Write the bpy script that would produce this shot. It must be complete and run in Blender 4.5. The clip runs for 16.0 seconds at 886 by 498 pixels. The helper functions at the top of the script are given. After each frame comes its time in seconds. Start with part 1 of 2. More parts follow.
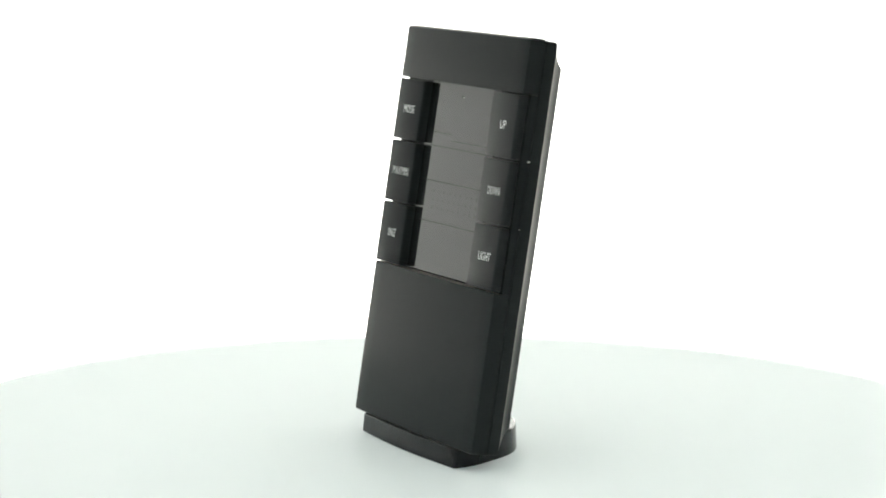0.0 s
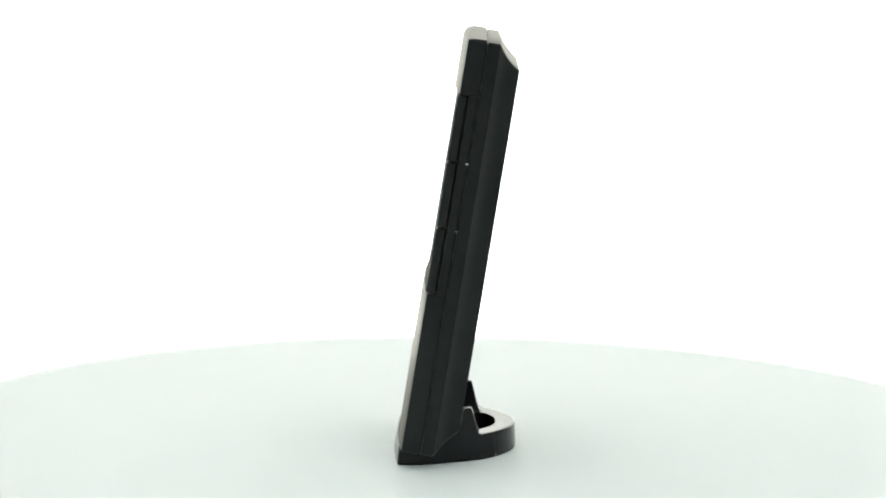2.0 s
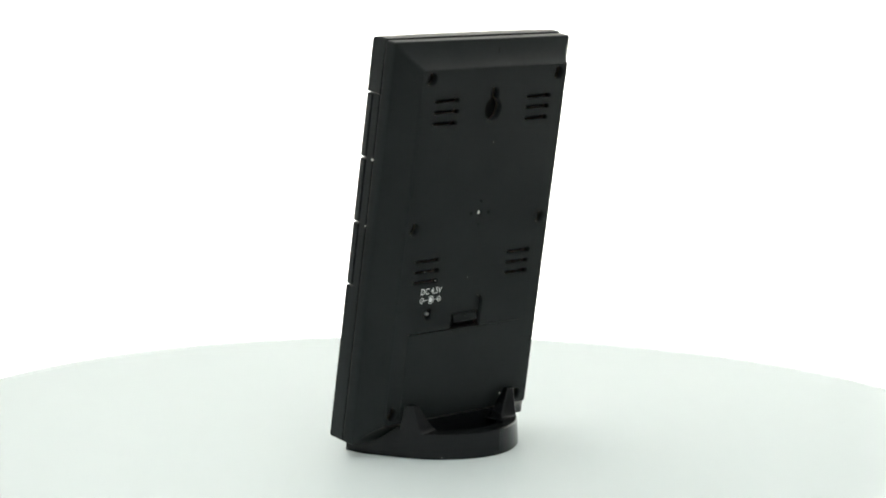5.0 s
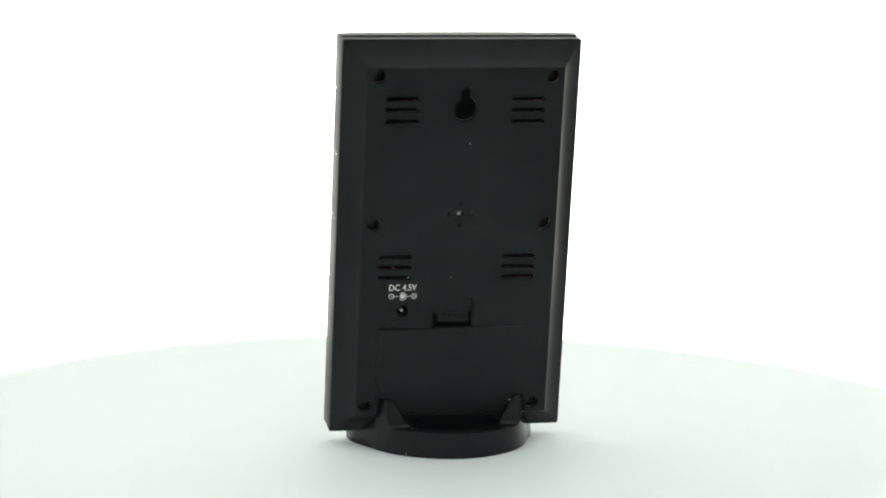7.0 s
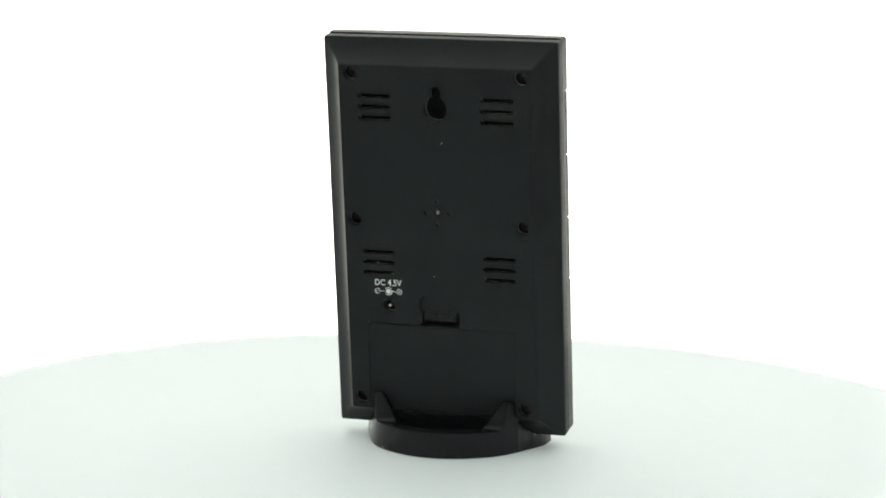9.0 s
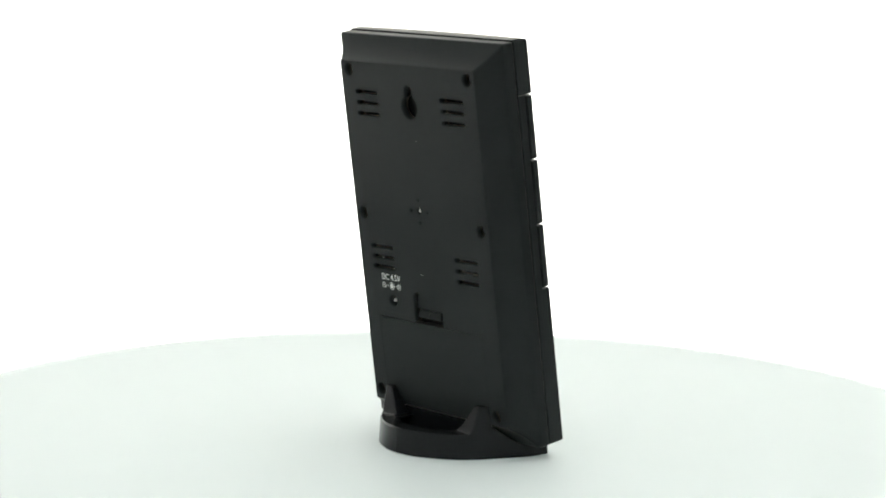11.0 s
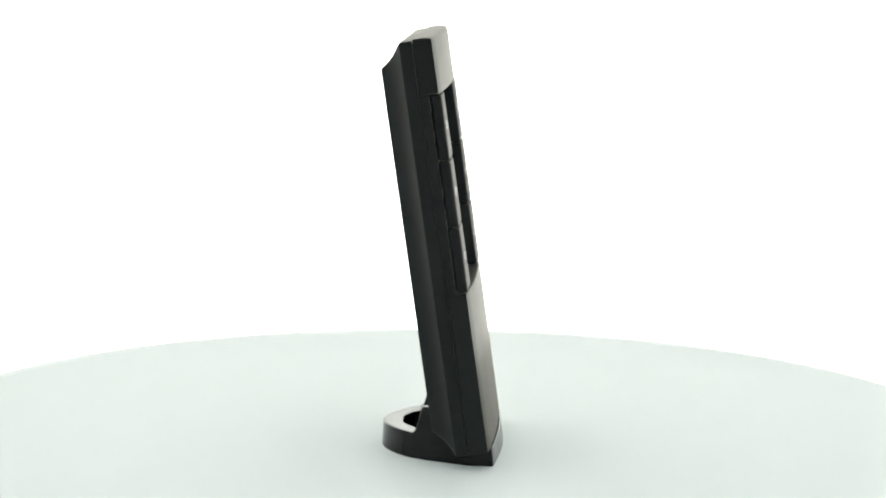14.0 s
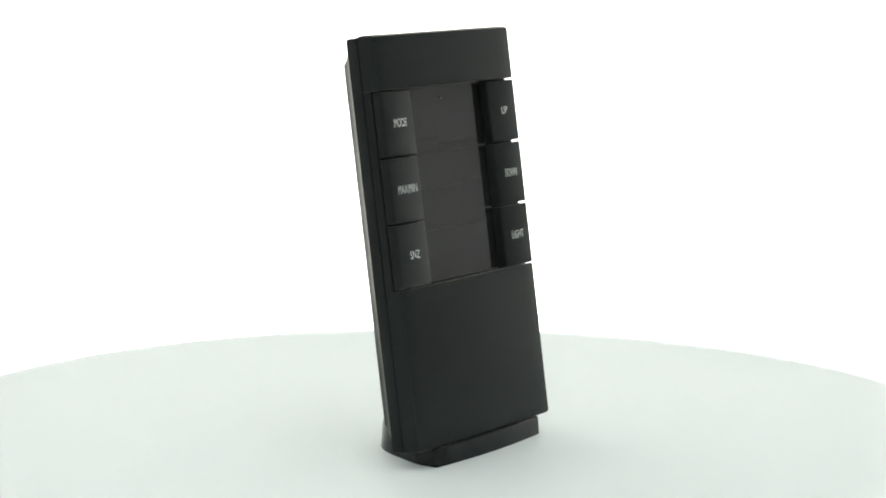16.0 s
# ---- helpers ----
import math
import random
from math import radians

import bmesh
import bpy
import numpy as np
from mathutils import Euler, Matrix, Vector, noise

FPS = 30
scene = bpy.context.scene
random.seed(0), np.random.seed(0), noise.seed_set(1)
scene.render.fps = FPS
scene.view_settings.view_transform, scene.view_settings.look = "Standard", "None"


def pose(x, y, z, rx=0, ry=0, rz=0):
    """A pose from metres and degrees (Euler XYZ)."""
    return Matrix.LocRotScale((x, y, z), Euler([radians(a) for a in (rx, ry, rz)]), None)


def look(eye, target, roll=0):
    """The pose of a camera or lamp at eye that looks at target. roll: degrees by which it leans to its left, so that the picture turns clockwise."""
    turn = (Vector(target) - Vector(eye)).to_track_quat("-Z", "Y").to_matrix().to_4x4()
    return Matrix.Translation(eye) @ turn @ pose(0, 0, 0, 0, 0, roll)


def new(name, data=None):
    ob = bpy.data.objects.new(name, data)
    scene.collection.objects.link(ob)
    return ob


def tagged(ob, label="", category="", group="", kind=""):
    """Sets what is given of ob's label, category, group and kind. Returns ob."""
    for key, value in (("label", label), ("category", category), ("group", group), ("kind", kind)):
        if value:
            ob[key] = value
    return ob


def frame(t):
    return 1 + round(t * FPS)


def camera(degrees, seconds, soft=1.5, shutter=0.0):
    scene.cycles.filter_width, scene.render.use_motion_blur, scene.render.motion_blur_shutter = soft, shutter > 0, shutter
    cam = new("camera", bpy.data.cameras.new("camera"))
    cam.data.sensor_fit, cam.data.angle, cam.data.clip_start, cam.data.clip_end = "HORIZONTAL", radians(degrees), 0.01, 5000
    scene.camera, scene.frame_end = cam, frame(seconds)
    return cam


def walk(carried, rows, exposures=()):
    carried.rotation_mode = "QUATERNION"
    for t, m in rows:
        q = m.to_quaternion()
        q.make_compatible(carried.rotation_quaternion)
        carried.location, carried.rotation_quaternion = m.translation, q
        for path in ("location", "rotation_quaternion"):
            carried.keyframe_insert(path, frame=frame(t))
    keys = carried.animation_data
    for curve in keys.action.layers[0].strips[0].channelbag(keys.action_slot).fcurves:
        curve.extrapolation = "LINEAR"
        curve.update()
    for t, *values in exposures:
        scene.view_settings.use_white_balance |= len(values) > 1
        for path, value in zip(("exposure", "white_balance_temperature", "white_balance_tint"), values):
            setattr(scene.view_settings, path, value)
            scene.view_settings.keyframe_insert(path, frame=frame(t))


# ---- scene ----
# camera: stands still, 1 m from the turntable's axis, looking slightly down
cam = camera(20.82, 16.0, soft=1.9)
EYE = Vector((0.0, -1.0, 0.2295))
CAM_POSE = Matrix.Translation(EYE) @ pose(0, 0, 0, 0, 0, 0.194) @ pose(0, 0, 0, 90 - 8.305, 0, 0) @ pose(0, 0, 0, 0, 0, 0.71)
walk(cam, [(0.0, CAM_POSE), (16.0, CAM_POSE)], exposures=[(0.0, -0.015, 6500, 2), (1.5, -0.02, 6500, 2), (2.0, -0.065, 6500, 2), (2.5, -0.115, 6500, 2), (4.2, -0.11, 6500, 2), (6.4, 0.0, 6500, 2), (9.0, -0.01, 6500, 2),
                 (12.0, -0.01, 6500, 2), (13.3, -0.03, 6500, 2), (14.0, -0.1, 6500, 2), (16.0, -0.13, 6500, 2)])

TURN_START, TURN_RATE = -60.0, -15.226    # degrees, degrees per second
LEAN = radians(8.53)                      # the device leans back in its stand
MM = 0.001


# ---- light: a product-photo booth, a soft lamp overhead, one under the translucent disc and a long lamp on the floor washing the backdrop ----
world = bpy.data.worlds.new("studio_world")
scene.world = world
world.use_nodes = True
world.node_tree.nodes["Background"].inputs["Color"].default_value = (0.9, 0.95, 1.0, 1)
world.node_tree.nodes["Background"].inputs["Strength"].default_value = 0.0


def area_lamp(name, eye, target, sx, sy, watts, color):
    data = bpy.data.lights.new(name, "AREA")
    data.shape, data.size, data.size_y, data.energy, data.color = "RECTANGLE", sx, sy, watts, color
    ob = new(name, data)
    ob.matrix_world = look(eye, target)
    return ob


area_lamp("softbox_overhead", (0, -0.35, 1.52), (0, -0.3, 0), 1.8, 1.8, 4.6, (0.95, 1.0, 1.0))
area_lamp("underlight", (0, -0.26, -0.5), (0, -0.2, 0), 0.8, 0.5, 27.0, (0.95, 0.985, 1.0))
area_lamp("backdrop_strip_lamp", (-0.1, 0.2, -0.68), (-0.1, 1.35, 0.25), 3.4, 0.25, 134, (1.0, 0.955, 0.93))


# ---- materials ----
def material(name, color, rough, spec=0.5, grain=0.0, grain_scale=3000.0, rough_var=0.0, color_var=0.0, coat=0.0, metal=0.0, ior=1.5, sheen=0.0):
    m = bpy.data.materials.new(name)
    m.use_nodes = True
    nt = m.node_tree
    b = nt.nodes["Principled BSDF"]
    b.inputs["Base Color"].default_value = (*color, 1)
    b.inputs["Roughness"].default_value = rough
    b.inputs["Specular IOR Level"].default_value = spec
    b.inputs["Metallic"].default_value = metal
    b.inputs["IOR"].default_value = ior
    b.inputs["Sheen Weight"].default_value, b.inputs["Sheen Roughness"].default_value = sheen, 0.25
    b.inputs["Sheen Tint"].default_value = (1.0, 0.82, 0.64, 1)
    b.inputs["Coat Weight"].default_value = coat
    b.inputs["Coat Roughness"].default_value = 0.06
    tc = nt.nodes.new("ShaderNodeTexCoord")
    if grain:
        n = nt.nodes.new("ShaderNodeTexNoise")
        n.inputs["Scale"].default_value, n.inputs["Detail"].default_value = grain_scale, 3
        bp = nt.nodes.new("ShaderNodeBump")
        bp.inputs["Strength"].default_value, bp.inputs["Distance"].default_value = grain, 0.0001
        nt.links.new(tc.outputs["Object"], n.inputs["Vector"])
        nt.links.new(n.outputs["Fac"], bp.inputs["Height"])
        nt.links.new(bp.outputs["Normal"], b.inputs["Normal"])
    if rough_var or color_var:
        n2 = nt.nodes.new("ShaderNodeTexNoise")
        n2.inputs["Scale"].default_value, n2.inputs["Detail"].default_value = 38.0, 6
        nt.links.new(tc.outputs["Object"], n2.inputs["Vector"])
        if rough_var:
            r = nt.nodes.new("ShaderNodeMapRange")
            r.inputs["To Min"].default_value, r.inputs["To Max"].default_value = rough - rough_var, rough + rough_var
            nt.links.new(n2.outputs["Fac"], r.inputs["Value"])
            nt.links.new(r.outputs["Result"], b.inputs["Roughness"])
        if color_var:
            mx = nt.nodes.new("ShaderNodeMix")
            mx.data_type = "RGBA"
            mx.inputs["A"].default_value = (*[c * (1 - color_var) for c in color], 1)
            mx.inputs["B"].default_value = (*[c * (1 + color_var) for c in color], 1)
            nt.links.new(n2.outputs["Fac"], mx.inputs["Factor"])
            nt.links.new(mx.outputs["Result"], b.inputs["Base Color"])
    return m


BLACK = material("matte_black_plastic", (0.0222, 0.0252, 0.0255), 0.4, spec=0.08, sheen=0.17, grain=0.25, rough_var=0.05, color_var=0.12)
BUTTON = material("button_black_plastic", (0.017, 0.0195, 0.02), 0.5, spec=0.16, sheen=0.06, grain=0.18, rough_var=0.04, color_var=0.1)
GLOSS = material("glossy_black_plastic", (0.0105, 0.0112, 0.0125), 0.17, spec=0.22, grain=0.05, rough_var=0.04, color_var=0.1)
# near black: paints the shade inside holes, and the screen's small dark dot
CAVITY = material("hole_shade_and_dot_black", (0.004, 0.004, 0.004), 0.8, spec=0.2, grain=0.2)
SCREEN = material("smoked_screen", (0.0185, 0.021, 0.0212), 0.05, spec=0.95, rough_var=0.015)
SEGMENT = material("dim_display_segment", (0.04, 0.04, 0.041), 0.05)
DOT = material("faint_display_dot", (0.022, 0.022, 0.023), 0.05)
WHITE_INK = material("white_ink", (0.74, 0.76, 0.75), 0.5)
STEEL = material("bright_steel", (0.78, 0.77, 0.75), 0.3, metal=1.0)
# near-black tone for the screws down in their wells
SCREW = material("dark_screw_steel", (0.012, 0.012, 0.012), 0.3, metal=0.2)
DISC = material("white_acrylic", (0.755, 0.788, 0.784), 0.45, spec=0.03, grain=0.03, grain_scale=900, rough_var=0.04, color_var=0.012)


def translucent(m, share):
    """Lets a share of the light through a milky sheet."""
    nt = m.node_tree
    b, out = nt.nodes["Principled BSDF"], nt.nodes["Material Output"]
    tr = nt.nodes.new("ShaderNodeBsdfTranslucent")
    tr.inputs["Color"].default_value = (0.93, 0.96, 0.97, 1)
    mix = nt.nodes.new("ShaderNodeMixShader")
    mix.inputs["Fac"].default_value = share
    nt.links.new(b.outputs["BSDF"], mix.inputs[1])
    nt.links.new(tr.outputs["BSDF"], mix.inputs[2])
    nt.links.new(mix.outputs["Shader"], out.inputs["Surface"])


translucent(DISC, 0.1)
PAPER = material("white_backdrop_paint", (0.84, 0.84, 0.83), 0.8, grain=0.1, grain_scale=300, color_var=0.01)
# for the unseen east wall: dark so that little light bounces from there
DIM = material("dark_grey_light_dimmer", (0.2, 0.2, 0.2), 0.8, grain=0.1, grain_scale=300, color_var=0.04)
GREY = material("grey_studio_paint", (0.5, 0.5, 0.5), 0.8, grain=0.1, grain_scale=300, color_var=0.04)


# ---- helpers for meshes ----
LEAN_M = Matrix.Rotation(-LEAN, 4, "X")
SHIFT = Matrix.Translation((0.4 * MM, 0, 0))
RAISED = Matrix.Translation((0.4 * MM, 0, 0.4 * MM))


def part(name, bm, mat, parent, label="", m=None, smooth_angle=None):
    """Links a bmesh, in millimetres, as one mesh object under a thing."""
    bmesh.ops.recalc_face_normals(bm, faces=bm.faces[:])
    bmesh.ops.scale(bm, vec=(MM, MM, MM), verts=bm.verts[:])
    if m is not None:
        bmesh.ops.transform(bm, matrix=m, verts=bm.verts[:])
    if smooth_angle is not None:
        for f in bm.faces:
            f.smooth = True
        for e in bm.edges:
            if len(e.link_faces) == 2 and e.calc_face_angle(0) > radians(smooth_angle):
                e.smooth = False
    me = bpy.data.meshes.new(name)
    bm.to_mesh(me)
    bm.free()
    me.materials.append(mat)
    ob = new(name, me)
    ob.parent = parent
    if label:
        ob["label"] = label
    return ob


def loft(rings, close_ends=True):
    """A bmesh through rings of equally many points."""
    bm = bmesh.new()
    vs = [[bm.verts.new(p) for p in r] for r in rings]
    n = len(rings[0])
    for a, b in zip(vs, vs[1:]):
        for i in range(n):
            bm.faces.new((a[i], a[(i + 1) % n], b[(i + 1) % n], b[i]))
    if close_ends:
        bm.faces.new(vs[0])
        bm.faces.new(vs[-1])
    return bm


def add_box(bm, x0, x1, y0, y1, z0, z1):
    v = [bm.verts.new((x, y, z)) for z in (z0, z1) for x, y in ((x0, y0), (x1, y0), (x1, y1), (x0, y1))]
    for f in ((0, 1, 2, 3), (4, 5, 6, 7), (0, 1, 5, 4), (1, 2, 6, 5), (2, 3, 7, 6), (3, 0, 4, 7)):
        bm.faces.new([v[i] for i in f])


def box_bm(x0, x1, y0, y1, z0, z1, bevel=0.0):
    bm = bmesh.new()
    add_box(bm, x0, x1, y0, y1, z0, z1)
    if bevel:
        bmesh.ops.bevel(bm, geom=bm.edges[:], offset=bevel, segments=2, affect="EDGES", profile=0.6)
    return bm


def circle(cx, cv, r, n=24):
    return [(cx + r * math.cos(2 * math.pi * i / n), cv + r * math.sin(2 * math.pi * i / n)) for i in range(n)]


def slot(x0, x1, v, h):
    """A rounded slot as an outline."""
    r = h / 2
    right = [(x1 - r + r * math.cos(a), v + r * math.sin(a)) for a in [radians(-90 + 22.5 * i) for i in range(9)]]
    left = [(x0 + r + r * math.cos(a), v + r * math.sin(a)) for a in [radians(90 + 22.5 * i) for i in range(9)]]
    return right + left


def plate_bm(outlines, y_front, y_back):
    """A flat plate in the x-v plane between two depths; the first outline is its border, the others are holes."""
    cu = bpy.data.curves.new("plate_outline", "CURVE")
    cu.dimensions, cu.fill_mode = "2D", "BOTH"
    cu.extrude = abs(y_back - y_front) / 2
    for pts in outlines:
        sp = cu.splines.new("POLY")
        sp.points.add(len(pts) - 1)
        for p, (x, v) in zip(sp.points, pts):
            p.co = (x, v, 0, 1)
        sp.use_cyclic_u = True
    ob = bpy.data.objects.new("plate_outline", cu)
    me = ob.to_mesh()
    bm = bmesh.new()
    bm.from_mesh(me)
    ob.to_mesh_clear()
    bpy.data.objects.remove(ob)
    bpy.data.curves.remove(cu)
    bmesh.ops.remove_doubles(bm, verts=bm.verts[:], dist=0.001)
    mid = (y_front + y_back) / 2
    for v in bm.verts:
        x, w, d = v.co
        v.co = (x, mid + d, w)
    return bm


def text_bm(words, x_mid, v_mid, width, height, y, back=False, bold=0.0):
    """Flat raised print, fitted to a width and a height; read from the front, or from the back."""
    cu = bpy.data.curves.new("print", "FONT")
    cu.body, cu.size, cu.extrude, cu.resolution_u, cu.offset = words, 1.0, 0.0, 3, bold
    ob = bpy.data.objects.new("print", cu)
    me = ob.to_mesh()
    bm = bmesh.new()
    bm.from_mesh(me)
    ob.to_mesh_clear()
    bpy.data.objects.remove(ob)
    bpy.data.curves.remove(cu)
    xs, vs = [v.co.x for v in bm.verts], [v.co.y for v in bm.verts]
    sx, sv = width / (max(xs) - min(xs)), height / (max(vs) - min(vs))
    x0, v0 = (max(xs) + min(xs)) / 2, (max(vs) + min(vs)) / 2
    flip = -1 if back else 1
    for v in bm.verts:
        v.co = (x_mid + flip * (v.co.x - x0) * sx, y, v_mid + (v.co.y - v0) * sv)
    return bm


# ---- the booth ----
def structure(name, bm, mat, label):
    bmesh.ops.recalc_face_normals(bm, faces=bm.faces[:])
    me = bpy.data.meshes.new(name)
    bm.to_mesh(me)
    bm.free()
    me.materials.append(mat)
    return tagged(new(name, me), label, name.split("_")[0], kind="structure")


def build_booth():
    # all but the north wall is unseen; tones chosen for the light they bounce
    x0, x1, y0, y1, z0, z1, w = -2.6, 2.6, -2.4, 1.35, -0.75, 1.6, 0.08
    structure("floor", box_bm(x0, x1, y0, y1, z0 - w, z0), GREY, "plain grey studio floor")
    structure("ceiling", box_bm(x0, x1, y0, y1, z1, z1 + w), GREY, "plain grey studio ceiling")
    structure("wall_north", box_bm(x0 - w, x1 + w, y1, y1 + w, z0 - w, z1 + w), PAPER, "seamless white backdrop washed with light")
    # added as a white reflector to fill the sides that face the camera
    structure("wall_south", box_bm(x0 - w, x1 + w, y0 - w, y0, z0 - w, z1 + w), PAPER, "unseen white wall behind the camera that bounces fill light")
    # darker than the west wall to make the east side's light weaker
    structure("wall_east", box_bm(x1, x1 + w, y0, y1, z0 - w, z1 + w), DIM, "unseen side wall kept dark to weaken light from the east")
    structure("wall_west", box_bm(x0 - w, x0, y0, y1, z0 - w, z1 + w), GREY, "plain grey studio side wall")


DISC_R, DISC_X, DISC_Y, DISC_T = 236.4, -0.7, 4.9, 6.0


def build_turntable():
    top = tagged(new("turntable"), "round white acrylic turntable disc under the device", "turntable")
    n = 180
    prof = [(DISC_R - 2.5, -DISC_T), (DISC_R - 0.8, -DISC_T + 0.7), (DISC_R, -DISC_T + 2.5), (DISC_R, -2.5), (DISC_R - 0.8, -0.8), (DISC_R - 2.5, 0.0)]
    prof = [(1.0, -DISC_T), (120.0, -DISC_T), (180.0, -DISC_T)] + prof + [(DISC_R * k, 0.0) for k in (0.96, 0.92, 0.86, 0.8, 0.72, 0.64, 0.56, 0.48, 0.4, 0.3, 0.2, 0.1, 0.004)]

    def rim(x, y):
        """The thin sheet is very slightly dished and out of true towards its rim."""
        r = math.hypot(x, y) / DISC_R
        return (5.2 + 0.0094 * x - 0.0018 * y) * r ** 3

    rings = []
    for r, z in prof:
        ring = [(r * math.cos(2 * math.pi * i / n), r * math.sin(2 * math.pi * i / n)) for i in range(n)]
        rings.append([(DISC_X + x, DISC_Y + y, z + rim(x, y)) for x, y in ring])
    part("disc", loft(rings), DISC, top, smooth_angle=60)
    rings = [[(r * math.cos(2 * math.pi * i / 48), r * math.sin(2 * math.pi * i / 48), z) for i in range(48)]
             for r, z in ((9, -60), (9, -14), (19, -13), (20, -12), (20, -6.3), (19.5, -6.02))]
    part("hub", loft(rings), PAPER, top, "white hub under the disc", smooth_angle=40)
    foot = tagged(new("pedestal"), "slim white post carrying the turntable disc", "pedestal")
    rings = [[(r * math.cos(2 * math.pi * i / 48), r * math.sin(2 * math.pi * i / 48), z) for i in range(48)]
             for r, z in ((88, -750), (90, -748), (90, -737), (88, -735), (15, -733), (13, -728), (13, -62), (12, -60.2))]
    part("column", loft(rings), PAPER, foot, smooth_angle=40)
    return top


# ---- the device, in millimetres: x across, y to the back, z along its leaning height ----
HALF, EDGE_Y, BOW, SEAM_Y = 50.0, -20.0, 1.8, -12.3
LOW, HIGH, REC_LOW, REC_HIGH, REC_Y = 4.6, 173.0, 70.2, 150.9, -15.8


def front_y(x):
    return EDGE_Y - BOW * (1 - (x / HALF) ** 2)


def cover_ring(v, inset, recessed=False, back_y=SEAM_Y):
    """One section of the front cover: bowed face and straight sides, or the recess floor."""
    h = HALF - min(inset, 0.7)
    xs = [h * (i / 12 - 1) for i in range(25)]
    if recessed:
        face = [(x, -14.2 if abs(x) < 27 else REC_Y) for x in xs]
    else:
        face = [(x, front_y(x) + inset + 0.4 * max(0, (abs(x) - 48.6) / 1.4) ** 2) for x in xs]
    return [(-h, back_y, v)] + [(x, y, v) for x, y in face] + [(h, back_y, v)]


def front_cover(parent):
    rings = [cover_ring(LOW, 0.9), cover_ring(LOW + 0.35, 0.3), cover_ring(LOW + 1.0, 0.0), cover_ring(REC_LOW - 0.5, 0.0), cover_ring(REC_LOW - 0.15, 0.12), cover_ring(REC_LOW, 0.4),
             cover_ring(REC_LOW + 0.01, 0.0, True), cover_ring(REC_HIGH - 0.01, 0.0, True),
             cover_ring(REC_HIGH, 0.4), cover_ring(REC_HIGH + 0.15, 0.12), cover_ring(REC_HIGH + 0.5, 0.0), cover_ring(HIGH - 1.0, 0.0), cover_ring(HIGH - 0.35, 0.25), cover_ring(HIGH, 0.8), cover_ring(HIGH + 0.3, 2.0), cover_ring(HIGH + 0.5, 3.4)]
    return part("front_cover", loft(rings), BLACK, parent, "matte black bowed front cover", BODY_M, 28)


def button(parent, side, v0, v1, words, width):
    """A key that wraps round the device's edge, with a round-edged flat face."""
    prof = [(28.5, REC_Y), (28.5, -19.7), (28.7, -20.15), (29.2, -20.4), (48.4, -20.4), (49.1, -20.25), (49.6, -19.9), (49.9, -19.3), (50.0, -18.6), (50.0, -16.8), (45.0, -16.7), (45.0, REC_Y)]
    rings = []
    for v, s in ((v0, 0.35), (v0 + 0.12, 0.1), (v0 + 0.4, 0.0), (v1 - 0.4, 0.0), (v1 - 0.12, 0.1), (v1, 0.35)):
        rings.append([(side * (39.2 + (x - 39.2) * (1 - s / 11)), y if y > -18 else y + s, v) for x, y in prof])
    key = part("button", loft(rings), BUTTON, parent, "black key printed " + words, BODY_M, 30)
    part("lettering", text_bm(words, 39.8 if side > 0 else -38.2, (v0 + v1) / 2 + 0.2, width, 3.4, -20.44), WHITE_INK, key, "thin white capitals", BODY_M)
    return key


def screen(parent):
    s = part("screen", box_bm(-28.35, 28.35, -16.2, -14.25, REC_LOW + 0.1, REC_HIGH - 0.1), SCREEN, parent, "smoked glossy display, switched off", BODY_M)
    y = -16.202
    def strip(x0, x1, v, h=0.35):
        part("segment_line", box_bm(x0, x1, y, -16.19, v - h / 2, v + h / 2), SEGMENT, s, "", BODY_M)
    strip(-22, -7, 129.6)
    strip(-6, 25, 127.0)
    strip(-27, 27.6, 123.9, 0.25)
    strip(-25, 26, 109.2)
    strip(-25, 26, 92.0)
    for row, v in enumerate((105.0, 101.5, 98.0)):
        for i in range(9):
            x = -15 + 4.2 * i + (i // 3) * 1.0
            part("segment_dot", box_bm(x, x + 0.7, y, -16.19, v - 0.45, v + 0.45), DOT, s, "", BODY_M)
    part("sensor_dot", box_bm(-2.6, -1.3, y - 0.01, -16.19, 145.5, 146.1), CAVITY, s, "small dark dot", BODY_M)
    part("sensor_dot", box_bm(-1.3, -0.8, y - 0.01, -16.19, 145.5, 146.0), WHITE_INK, s, "tiny pale dot", BODY_M)


def rect_ring(y, inset, side=0.93, n=8):
    """A rounded rectangle at one depth."""
    x, v0, v1, r = HALF - inset * side, LOW + inset, HIGH - inset, 0.9
    pts = []
    for cx, cv, a0 in ((x - r, v1 - r, 0), (-x + r, v1 - r, 90), (-x + r, v0 + r, 180), (x - r, v0 + r, 270)):
        for i in range(5):
            a = radians(a0 + 22.5 * i)
            pts.append((cx + r * math.cos(a), y, cv + r * math.sin(a)))
    return pts


BACK_Y, FLOOR_Y = 2.5, -1.4


def back_shell(parent):
    secs = [(-12.8, 0.8), (-11.75, 0.8), (-11.7, 0.12), (-11.5, 0.0), (-7.2, 0.0), (-6.6, 0.25), (-5.0, 2.7), (-3.0, 5.3), (-0.8, 7.4), (1.6, 9.2), (2.2, 9.5), (BACK_Y, 9.8), (FLOOR_Y, 9.85)]
    return part("back_shell", loft([rect_ring(y, i) for y, i in secs]), BLACK, parent, "matte black back shell with chamfered rim", BODY_M, 22)


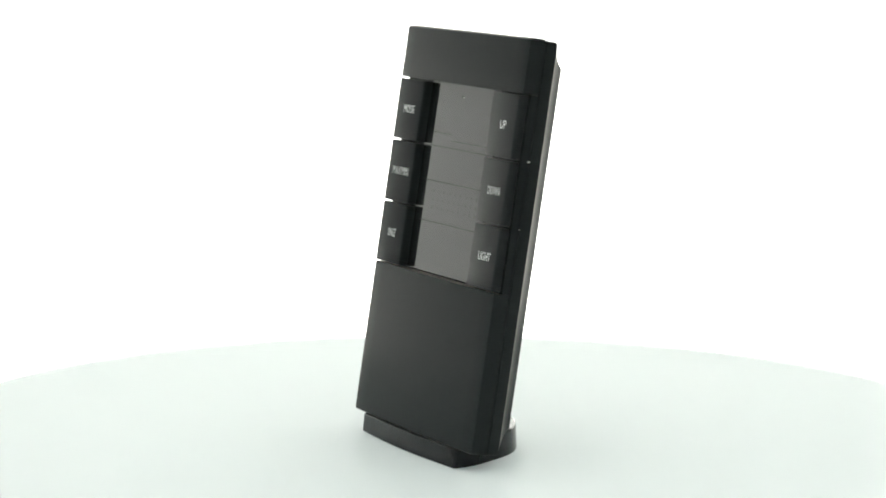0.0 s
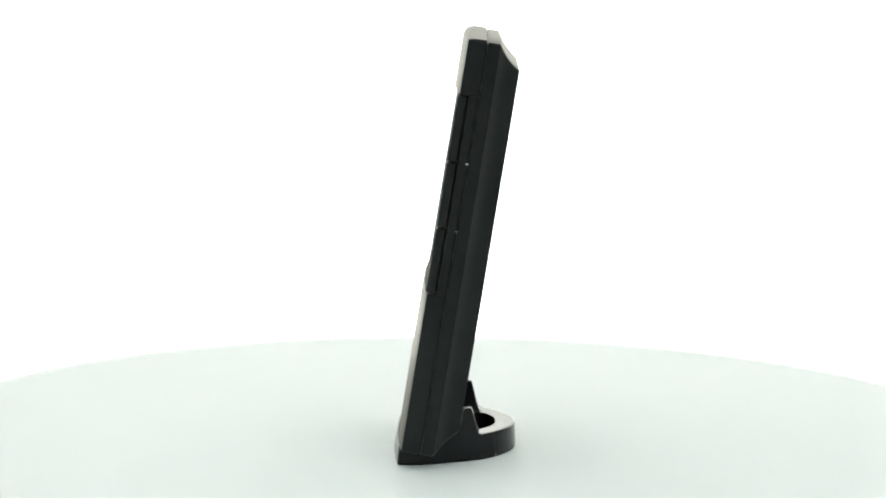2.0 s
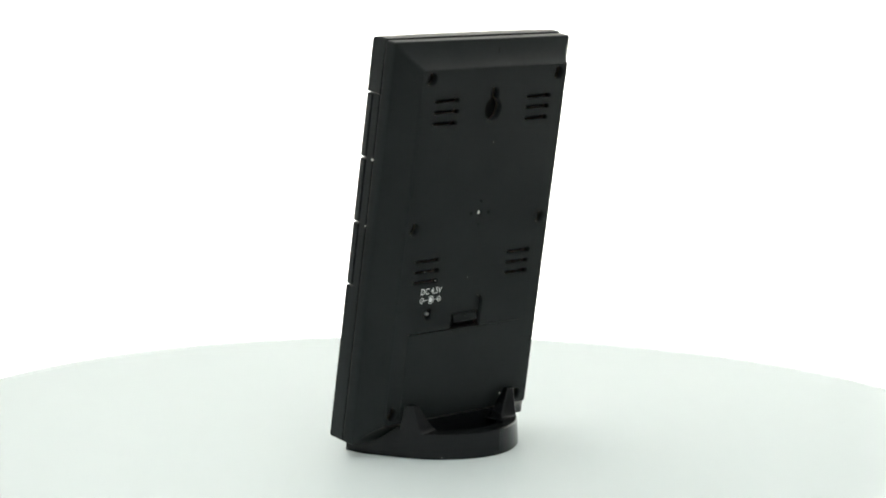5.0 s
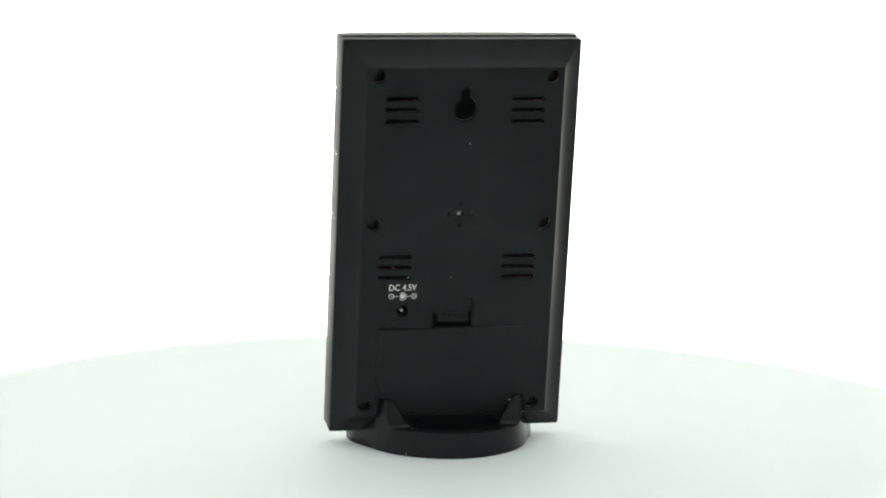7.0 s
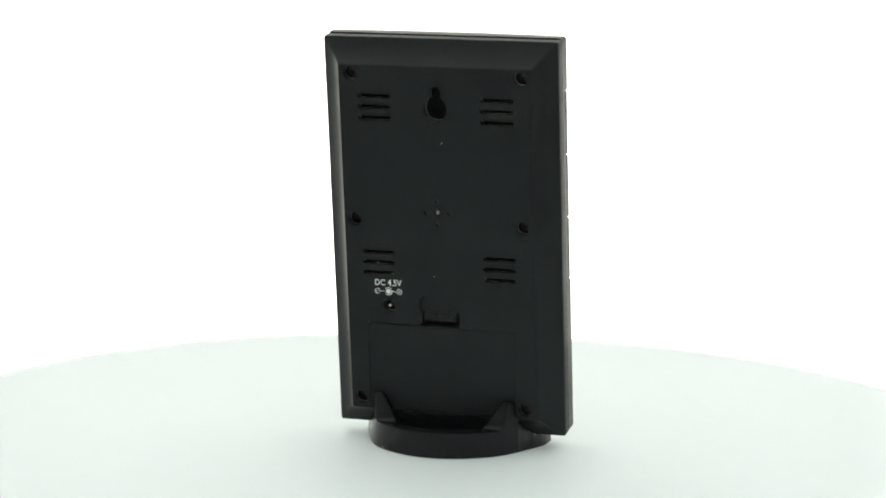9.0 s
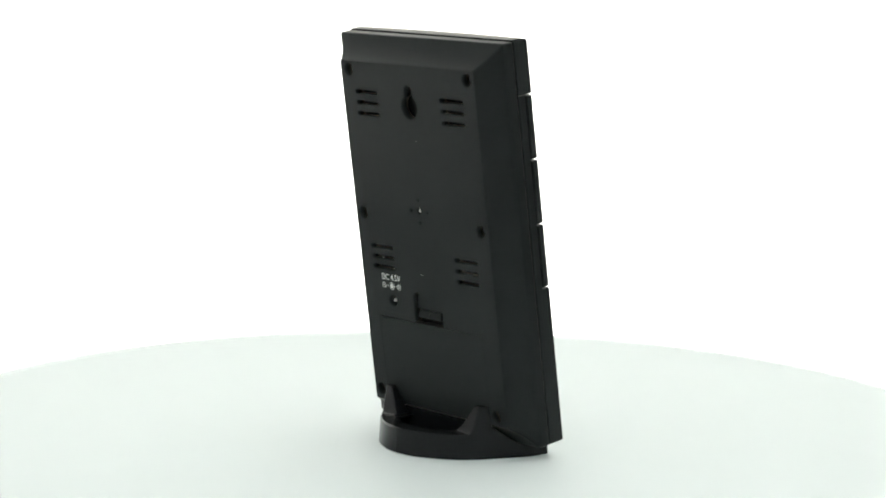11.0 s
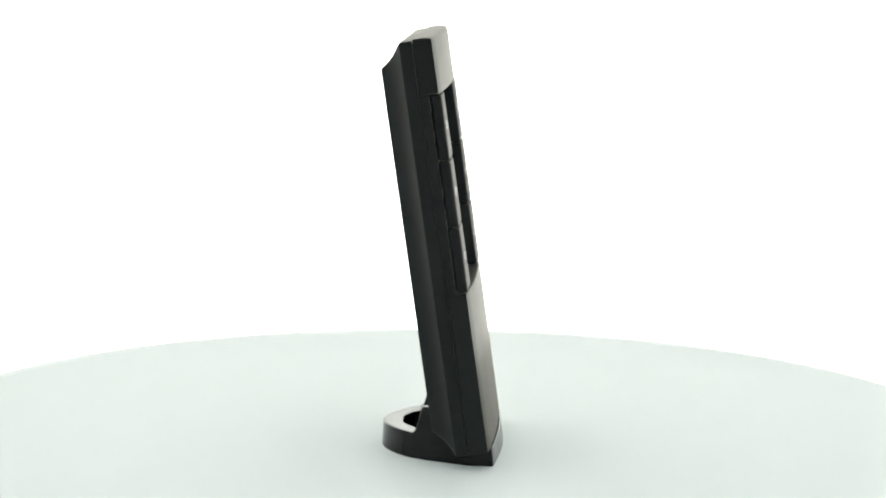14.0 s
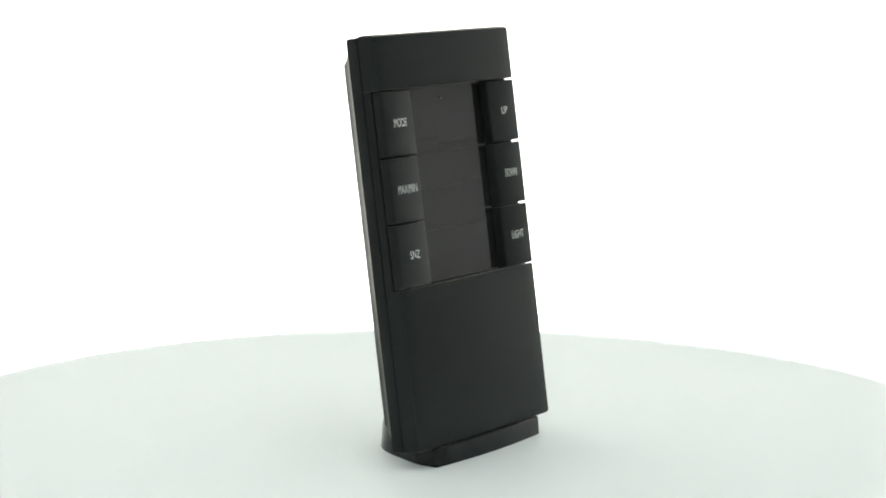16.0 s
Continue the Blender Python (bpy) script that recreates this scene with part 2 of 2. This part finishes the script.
def back_plate(parent):
    x, v0, v1 = HALF - 9.85 * 0.93, LOW + 9.85, HIGH - 9.85
    lines = [[(-x, v0), (x, v0), (x, v1), (-x, v1)]]
    screws = [(36.0, 159.5), (-36.4, 159.3), (36.4, 97.6), (-36.0, 97.1), (37.0, 18.9), (-35.0, 18.2)]
    lines += [circle(a, b, 2.75) for a, b in screws]
    for xa, xb, vs in ((19.0, 33.0, (150.3, 145.7, 141.0)), (-33.4, -19.2, (150.0, 145.4, 140.7)), (19.6, 33.7, (83.6, 79.1, 74.7)), (-32.6, -18.6, (83.2, 78.6, 74.1))):
        lines += [slot(xa, xb, v, 2.0) for v in vs]
    key = [(-0.2 + 4.85 * math.cos(a), 145.7 + 5.0 * math.sin(a)) for a in [radians(119 + i * 302 / 24) for i in range(25)]]
    key += [(-0.2 + 2.35 * math.cos(a), 152.6 + 2.4 * math.sin(a)) for a in [radians(i * 180 / 8) for i in range(9)]]
    lines.append(key)
    lines += [circle(0.4, 101.9, 1.35, 16)] + [circle(a, b, 0.9, 12) for a, b in ((0.3, 106.7), (5.3, 101.8), (-4.7, 101.7), (0.4, 96.9))]
    lines.append(circle(22.8, 60.4, 2.6))
    r = 3.0
    hatch = [(32.9, 15.2), (32.9, 52.9), (9.8, 52.75), (9.8, 66 - r)] + [(9.8 - r + r * math.cos(a), 66 - r + r * math.sin(a)) for a in [radians(15 * i) for i in range(1, 7)]]
    hatch += [(-7.8 + r + r * math.cos(a), 66 - r + r * math.sin(a)) for a in [radians(90 + 15 * i) for i in range(0, 7)]] + [(-7.8, 52.6), (-31.2, 52.4), (-31.2, 15.2)]
    lines.append(hatch)
    plate = part("back_plate", plate_bm(lines, FLOOR_Y + 0.15, BACK_Y), BLACK, parent, "matte black back with vents and screw wells", BODY_M)
    # black sheet behind the holes: the shade inside them is put into its colour
    shade_sheet = part("hole_shade_sheet", box_bm(-x + 0.3, x - 0.3, FLOOR_Y + 0.02, FLOOR_Y + 0.12, v0 + 0.3, v1 - 0.3), CAVITY, parent, "", BODY_M)
    for a, b in screws:
        rings = [[(a + r2 * math.cos(2 * math.pi * i / 16), y, b + r2 * math.sin(2 * math.pi * i / 16)) for i in range(16)] for r2, y in ((2.2, FLOOR_Y), (2.2, -1.1), (1.7, -0.85))]
        sc = part("screw", loft(rings), SCREW, parent, "sunken cross-head screw", BODY_M, 30)
        # the cross is not cut in: its shade is drawn as two dark bars
        bm = bmesh.new()
        add_box(bm, a - 1.1, a + 1.1, -0.95, -0.84, b - 0.2, b + 0.2)
        add_box(bm, a - 0.2, a + 0.2, -0.95, -0.83, b - 1.1, b + 1.1)
        part("cross_recess_shade", bm, CAVITY, sc, "", BODY_M)
    # buzzer and socket pin
    rings = [[(0.4 + r2 * math.cos(2 * math.pi * i / 16), y, 101.9 + r2 * math.sin(2 * math.pi * i / 16)) for i in range(16)] for r2, y in ((0.95, FLOOR_Y), (0.95, 0.9), (0.88, 1.4), (0.65, 1.85), (0.35, 2.1), (0.05, 2.18))]
    part("buzzer_cap", loft(rings), STEEL, parent, "tiny shiny buzzer cap", BODY_M, 60)
    rings = [[(22.8 + r2 * math.cos(2 * math.pi * i / 16), y, 60.4 + r2 * math.sin(2 * math.pi * i / 16)) for i in range(16)] for r2, y in ((0.8, FLOOR_Y), (0.8, 1.2), (0.7, 1.6), (0.45, 1.9), (0.2, 2.0), (0.03, 2.03))]
    part("socket_pin", loft(rings), STEEL, parent, "metal pin of the power socket", BODY_M, 60)
    # battery door and its latch
    door = part("battery_door", box_bm(-31.16, 32.6, FLOOR_Y + 0.13, BACK_Y - 0.015, 15.4, 52.25, 0.12), BLACK, parent, "matte black battery door", BODY_M)
    part("latch_recess", plate_bm([[(9.4, 58.6), (9.4, 63.0), (8.7, 64.7), (6.9, 65.55), (-4.9, 65.55), (-6.7, 64.7), (-7.4, 63.0), (-7.4, 58.6)]], FLOOR_Y + 0.13, 0.9), BLACK, parent, "", BODY_M)
    tongue = [(FLOOR_Y + 0.13, 55.0), (1.9, 55.0), (2.2, 55.35), (2.2, 55.7), (1.35, 58.1), (1.0, 58.35), (FLOOR_Y + 0.13, 58.35)]
    latch = part("latch", loft([[(x, y, v) for y, v in tongue] for x in (-5.8, 7.6)]), BLACK, door, "spring latch of the battery door", BODY_M)
    part("grip_rib", box_bm(0.3, 1.5, 1.7, 2.3, 56.5, 57.1, 0.15), BLACK, latch, "", BODY_M)
    # print
    part("lettering", text_bm("DC 4.5V", 22.85, 70.6, 11.7, 2.75, BACK_Y + 0.03, True, 0.014), WHITE_INK, parent, "white print", BODY_M)
    polarity(parent)


def polarity(parent):
    y0, y1 = BACK_Y + 0.005, BACK_Y + 0.03
    bm = bmesh.new()

    def ring(cx, r_out, r_in, a0=0, a1=360):
        n = 24
        aa = [radians(a0 + (a1 - a0) * i / n) for i in range(n + 1)]
        o = [bm.verts.new((cx + r_out * math.cos(a), y1, 66.8 + r_out * math.sin(a))) for a in aa]
        q = [bm.verts.new((cx + r_in * math.cos(a), y1, 66.8 + r_in * math.sin(a))) for a in aa]
        for i in range(n):
            bm.faces.new((o[i], o[i + 1], q[i + 1], q[i]))

    ring(27.7, 1.2, 0.92)
    ring(18.1, 1.2, 0.92)
    ring(22.9, 1.05, 0.05)
    ring(22.9, 1.75, 1.45, 40, 320)
    for xa, xb, va, vb in ((24.6, 26.5, 66.7, 66.9), (19.3, 22.0, 66.7, 66.9), (27.1, 28.3, 66.7, 66.9), (17.5, 18.7, 66.7, 66.9), (18.0, 18.2, 66.2, 67.4)):
        add_box(bm, xa, xb, y0, y1 + 0.002, va, vb)
    part("polarity_mark", bm, WHITE_INK, parent, "white plug polarity print", BODY_M)


BODY_M = SHIFT @ Matrix.Translation((0, 0, 0.4 * MM)) @ LEAN_M


def small_marks(parent):
    """Side-seam glints built as bright beads, dust and a scratch on the back."""
    # the seam's two glints are added as small beads of bright steel
    part("seam_glint", box_bm(49.6, 50.15, -12.9, -11.7, 123.8, 124.4, 0.1), STEEL, parent, "tiny steel bead standing in for a glint in the side seam", BODY_M)
    part("seam_glint", box_bm(49.6, 50.1, -12.4, -11.9, 96.6, 96.9, 0.05), STEEL, parent, "tiny steel bead standing in for a glint in the side seam", BODY_M)
    for x, v, r in ((-2.4, 131.5, 0.16), (2.6, 74.4, 0.14), (-25.0, 19.9, 0.2)):
        part("pale_speck", box_bm(x - r, x + r, BACK_Y - 0.01, BACK_Y + r, v - r, v + r, r * 0.4), WHITE_INK, parent, "pale speck of dust", BODY_M)
    # small white bits set inside the vent slots
    for x, v in ((27.2, 78.9), (20.8, 74.6), (19.6, 73.9)):
        part("pale_speck", box_bm(x - 0.25, x + 0.25, 1.6, 2.1, v - 0.2, v + 0.2, 0.1), WHITE_INK, parent, "pale bit inside a vent", BODY_M)
    part("scratch_mark", box_bm(-3.78, -3.58, -1.62, -1.42, 168.0, 170.2), SEGMENT, parent, "faint scratch", BODY_M)


def build_device():
    dev = tagged(new("weather_station"), "black plastic weather station, display off, leaning in its stand", "weather station")
    front_cover(dev)
    screen(dev)
    rows = ((124.3, 150.2), (97.4, 123.4), (70.85, 96.5))
    for (v0, v1), words, width in zip(rows, ("MODE", "MAX/MIN", "SNZ"), (8.9, 13.4, 6.6)):
        button(dev, -1, v0, v1, words, width)
    for (v0, v1), words, width in zip(rows, ("UP", "DOWN", "LIGHT"), (4.4, 9.3, 9.2)):
        button(dev, 1, v0, v1, words, width)
    back_shell(dev)
    back_plate(dev)
    small_marks(dev)
    return dev


# ---- the stand, in millimetres, upright ----
def rest(y):
    """Height of the stand's upper side: it follows the underside of the leaning device, then the ring at the back."""
    if y < -6.3:
        return 7.8 - 2.2 * (y + 20) / 13.7
    if y < 4.6:
        return 5.6 + 8.0 * (y + 6.3) / 10.9
    return 10.7


STAND_HALF = [(0, -22.9), (6, -22.85), (12, -22.65), (18, -22.35), (24, -21.9), (30, -21.5), (35, -21.1), (39.4, -20.5), (40.0, -19.9), (39.9, -15), (39.4, -10.8),
              (38.2, -7.6), (36.4, -3.4), (34.6, 0.6), (33.0, 4.4), (32.9, 4.7), (32.2, 6.2), (31.0, 8.6), (29.4, 11.4), (27.4, 14.4), (24.9, 17.2), (21.8, 19.9), (18.2, 22.4), (14.2, 24.7), (9.8, 26.6), (4.9, 27.85), (0, 28.3)]


def stand_x(y):
    """Half width of the stand at one depth, along its sides."""
    for (xa, ya), (xb, yb) in zip(STAND_HALF[9:], STAND_HALF[10:]):
        if ya <= y <= yb:
            return xa + (xb - xa) * (y - ya) / (yb - ya)
    return 0.0


DRAFT = 0.055


def build_stand():
    st = tagged(new("display_stand"), "glossy black plastic desk stand with a round open back", "stand")
    outline = STAND_HALF + [(-x, y) for x, y in STAND_HALF[-2:0:-1]]
    c = Vector((0, 3.0))
    rings = [[] for _ in range(8)]
    for x, y in outline:
        d = Vector((x, y)) - c
        u = d.normalized()
        q = c + Vector((20.5 * u.x, 16.4 * u.y))
        p = Vector((x, y))
        h = rest(y)
        front = y < -19.8
        if front:
            h = 7.7 + 0.45 * (1 - (x / 40) ** 2)
            full = Vector((0, 0.7 + 0.5 * (1 - (x / 40) ** 2)))
        else:
            full = -u * DRAFT * h
        rings[0].append((x - u.x * 0.35, y - u.y * 0.35, 0.0))
        rings[1].append((x, y, 0.4))
        t = p + full * ((h - 0.5) / h)
        rings[2].append((t.x, t.y, h - 0.5))
        t2 = p + full - u * 0.12
        rings[3].append((t2.x, t2.y, h - 0.15))
        t3 = p + full - u * 0.5
        rings[4].append((t3.x, t3.y, h))
        hq = min(rest(q.y), 10.7) - 0.1
        e = q + u * 0.5
        rings[5].append((e.x, e.y, min(hq, h)))
        rings[6].append((q.x, q.y, hq - 0.5))
        rings[7].append((c.x + (q.x - c.x) * 0.97, c.y + (q.y - c.y) * 0.97, 1.6))
    part("base_ring", loft(rings), GLOSS, st, "", SHIFT, 14)
    cradle = [(-5.9, 1.7), (-5.85, 5.4), (-3.9, 7.55), (-1.5, 9.85), (1.0, 11.55), (3.4, 12.95), (4.2, 13.3), (4.4, 13.1), (4.5, 1.7)]
    part("cradle", loft([[(x, y, z) for y, z in cradle] for x in (-27.5, 27.5)]), GLOSS, st, "sloping seat under the device", RAISED)
    for side in (-1, 1):
        lv = []
        for z, yb, xi in ((9.3, 14.6, 17.4), (9.95, 14.3, 17.8), (10.3, 13.5, 18.4), (10.9, 12.8, 19.1), (11.8, 12.25, 19.9), (13.2, 11.75, 20.9), (15.0, 11.25, 22.0), (18.5, 10.35, 24.2), (20.9, 9.7, 25.7), (21.4, 9.5, 26.0), (21.65, 9.2, 26.3)):
            yf = 3.0 + 0.15 * z
            top = 0.35 if z > 21.5 else 0.0
            def xo(y):
                return stand_x(y) - DRAFT * z + 0.015 - top
            lv.append([(side * xo(yf), yf, z), (side * xo((yf + yb) / 2), (yf + yb) / 2, z), (side * xo(yb - 0.35), yb - 0.35, z), (side * (xo(yb) - 0.35), yb, z),
                       (side * (xi + 0.5), yb, z), (side * xi, yb - 0.5, z), (side * (xi + 0.6), yf, z)])
        part("prong", loft(lv), GLOSS, st, "tapered back support", RAISED, 24)
    for x, y, z in ((32.45, 4.05, 4.9), (22.3, 19.8, 1.1)):
        part("pale_speck", box_bm(x - 0.15, x + 0.2, y - 0.15, y + 0.15, z - 0.15, z + 0.15, 0.05), WHITE_INK, st, "pale speck of dust", SHIFT)
    return st


build_booth()
turntable = build_turntable()
station = build_device()
stand = build_stand()


def motions():
    """The turntable turns evenly and carries the device and its stand."""
    rows = [(0.5 * i, pose(0, 0, 0, 0, 0, TURN_START + TURN_RATE * 0.5 * i)) for i in range(33)]
    for thing in (turntable, station, stand):
        walk(thing, rows)


motions()
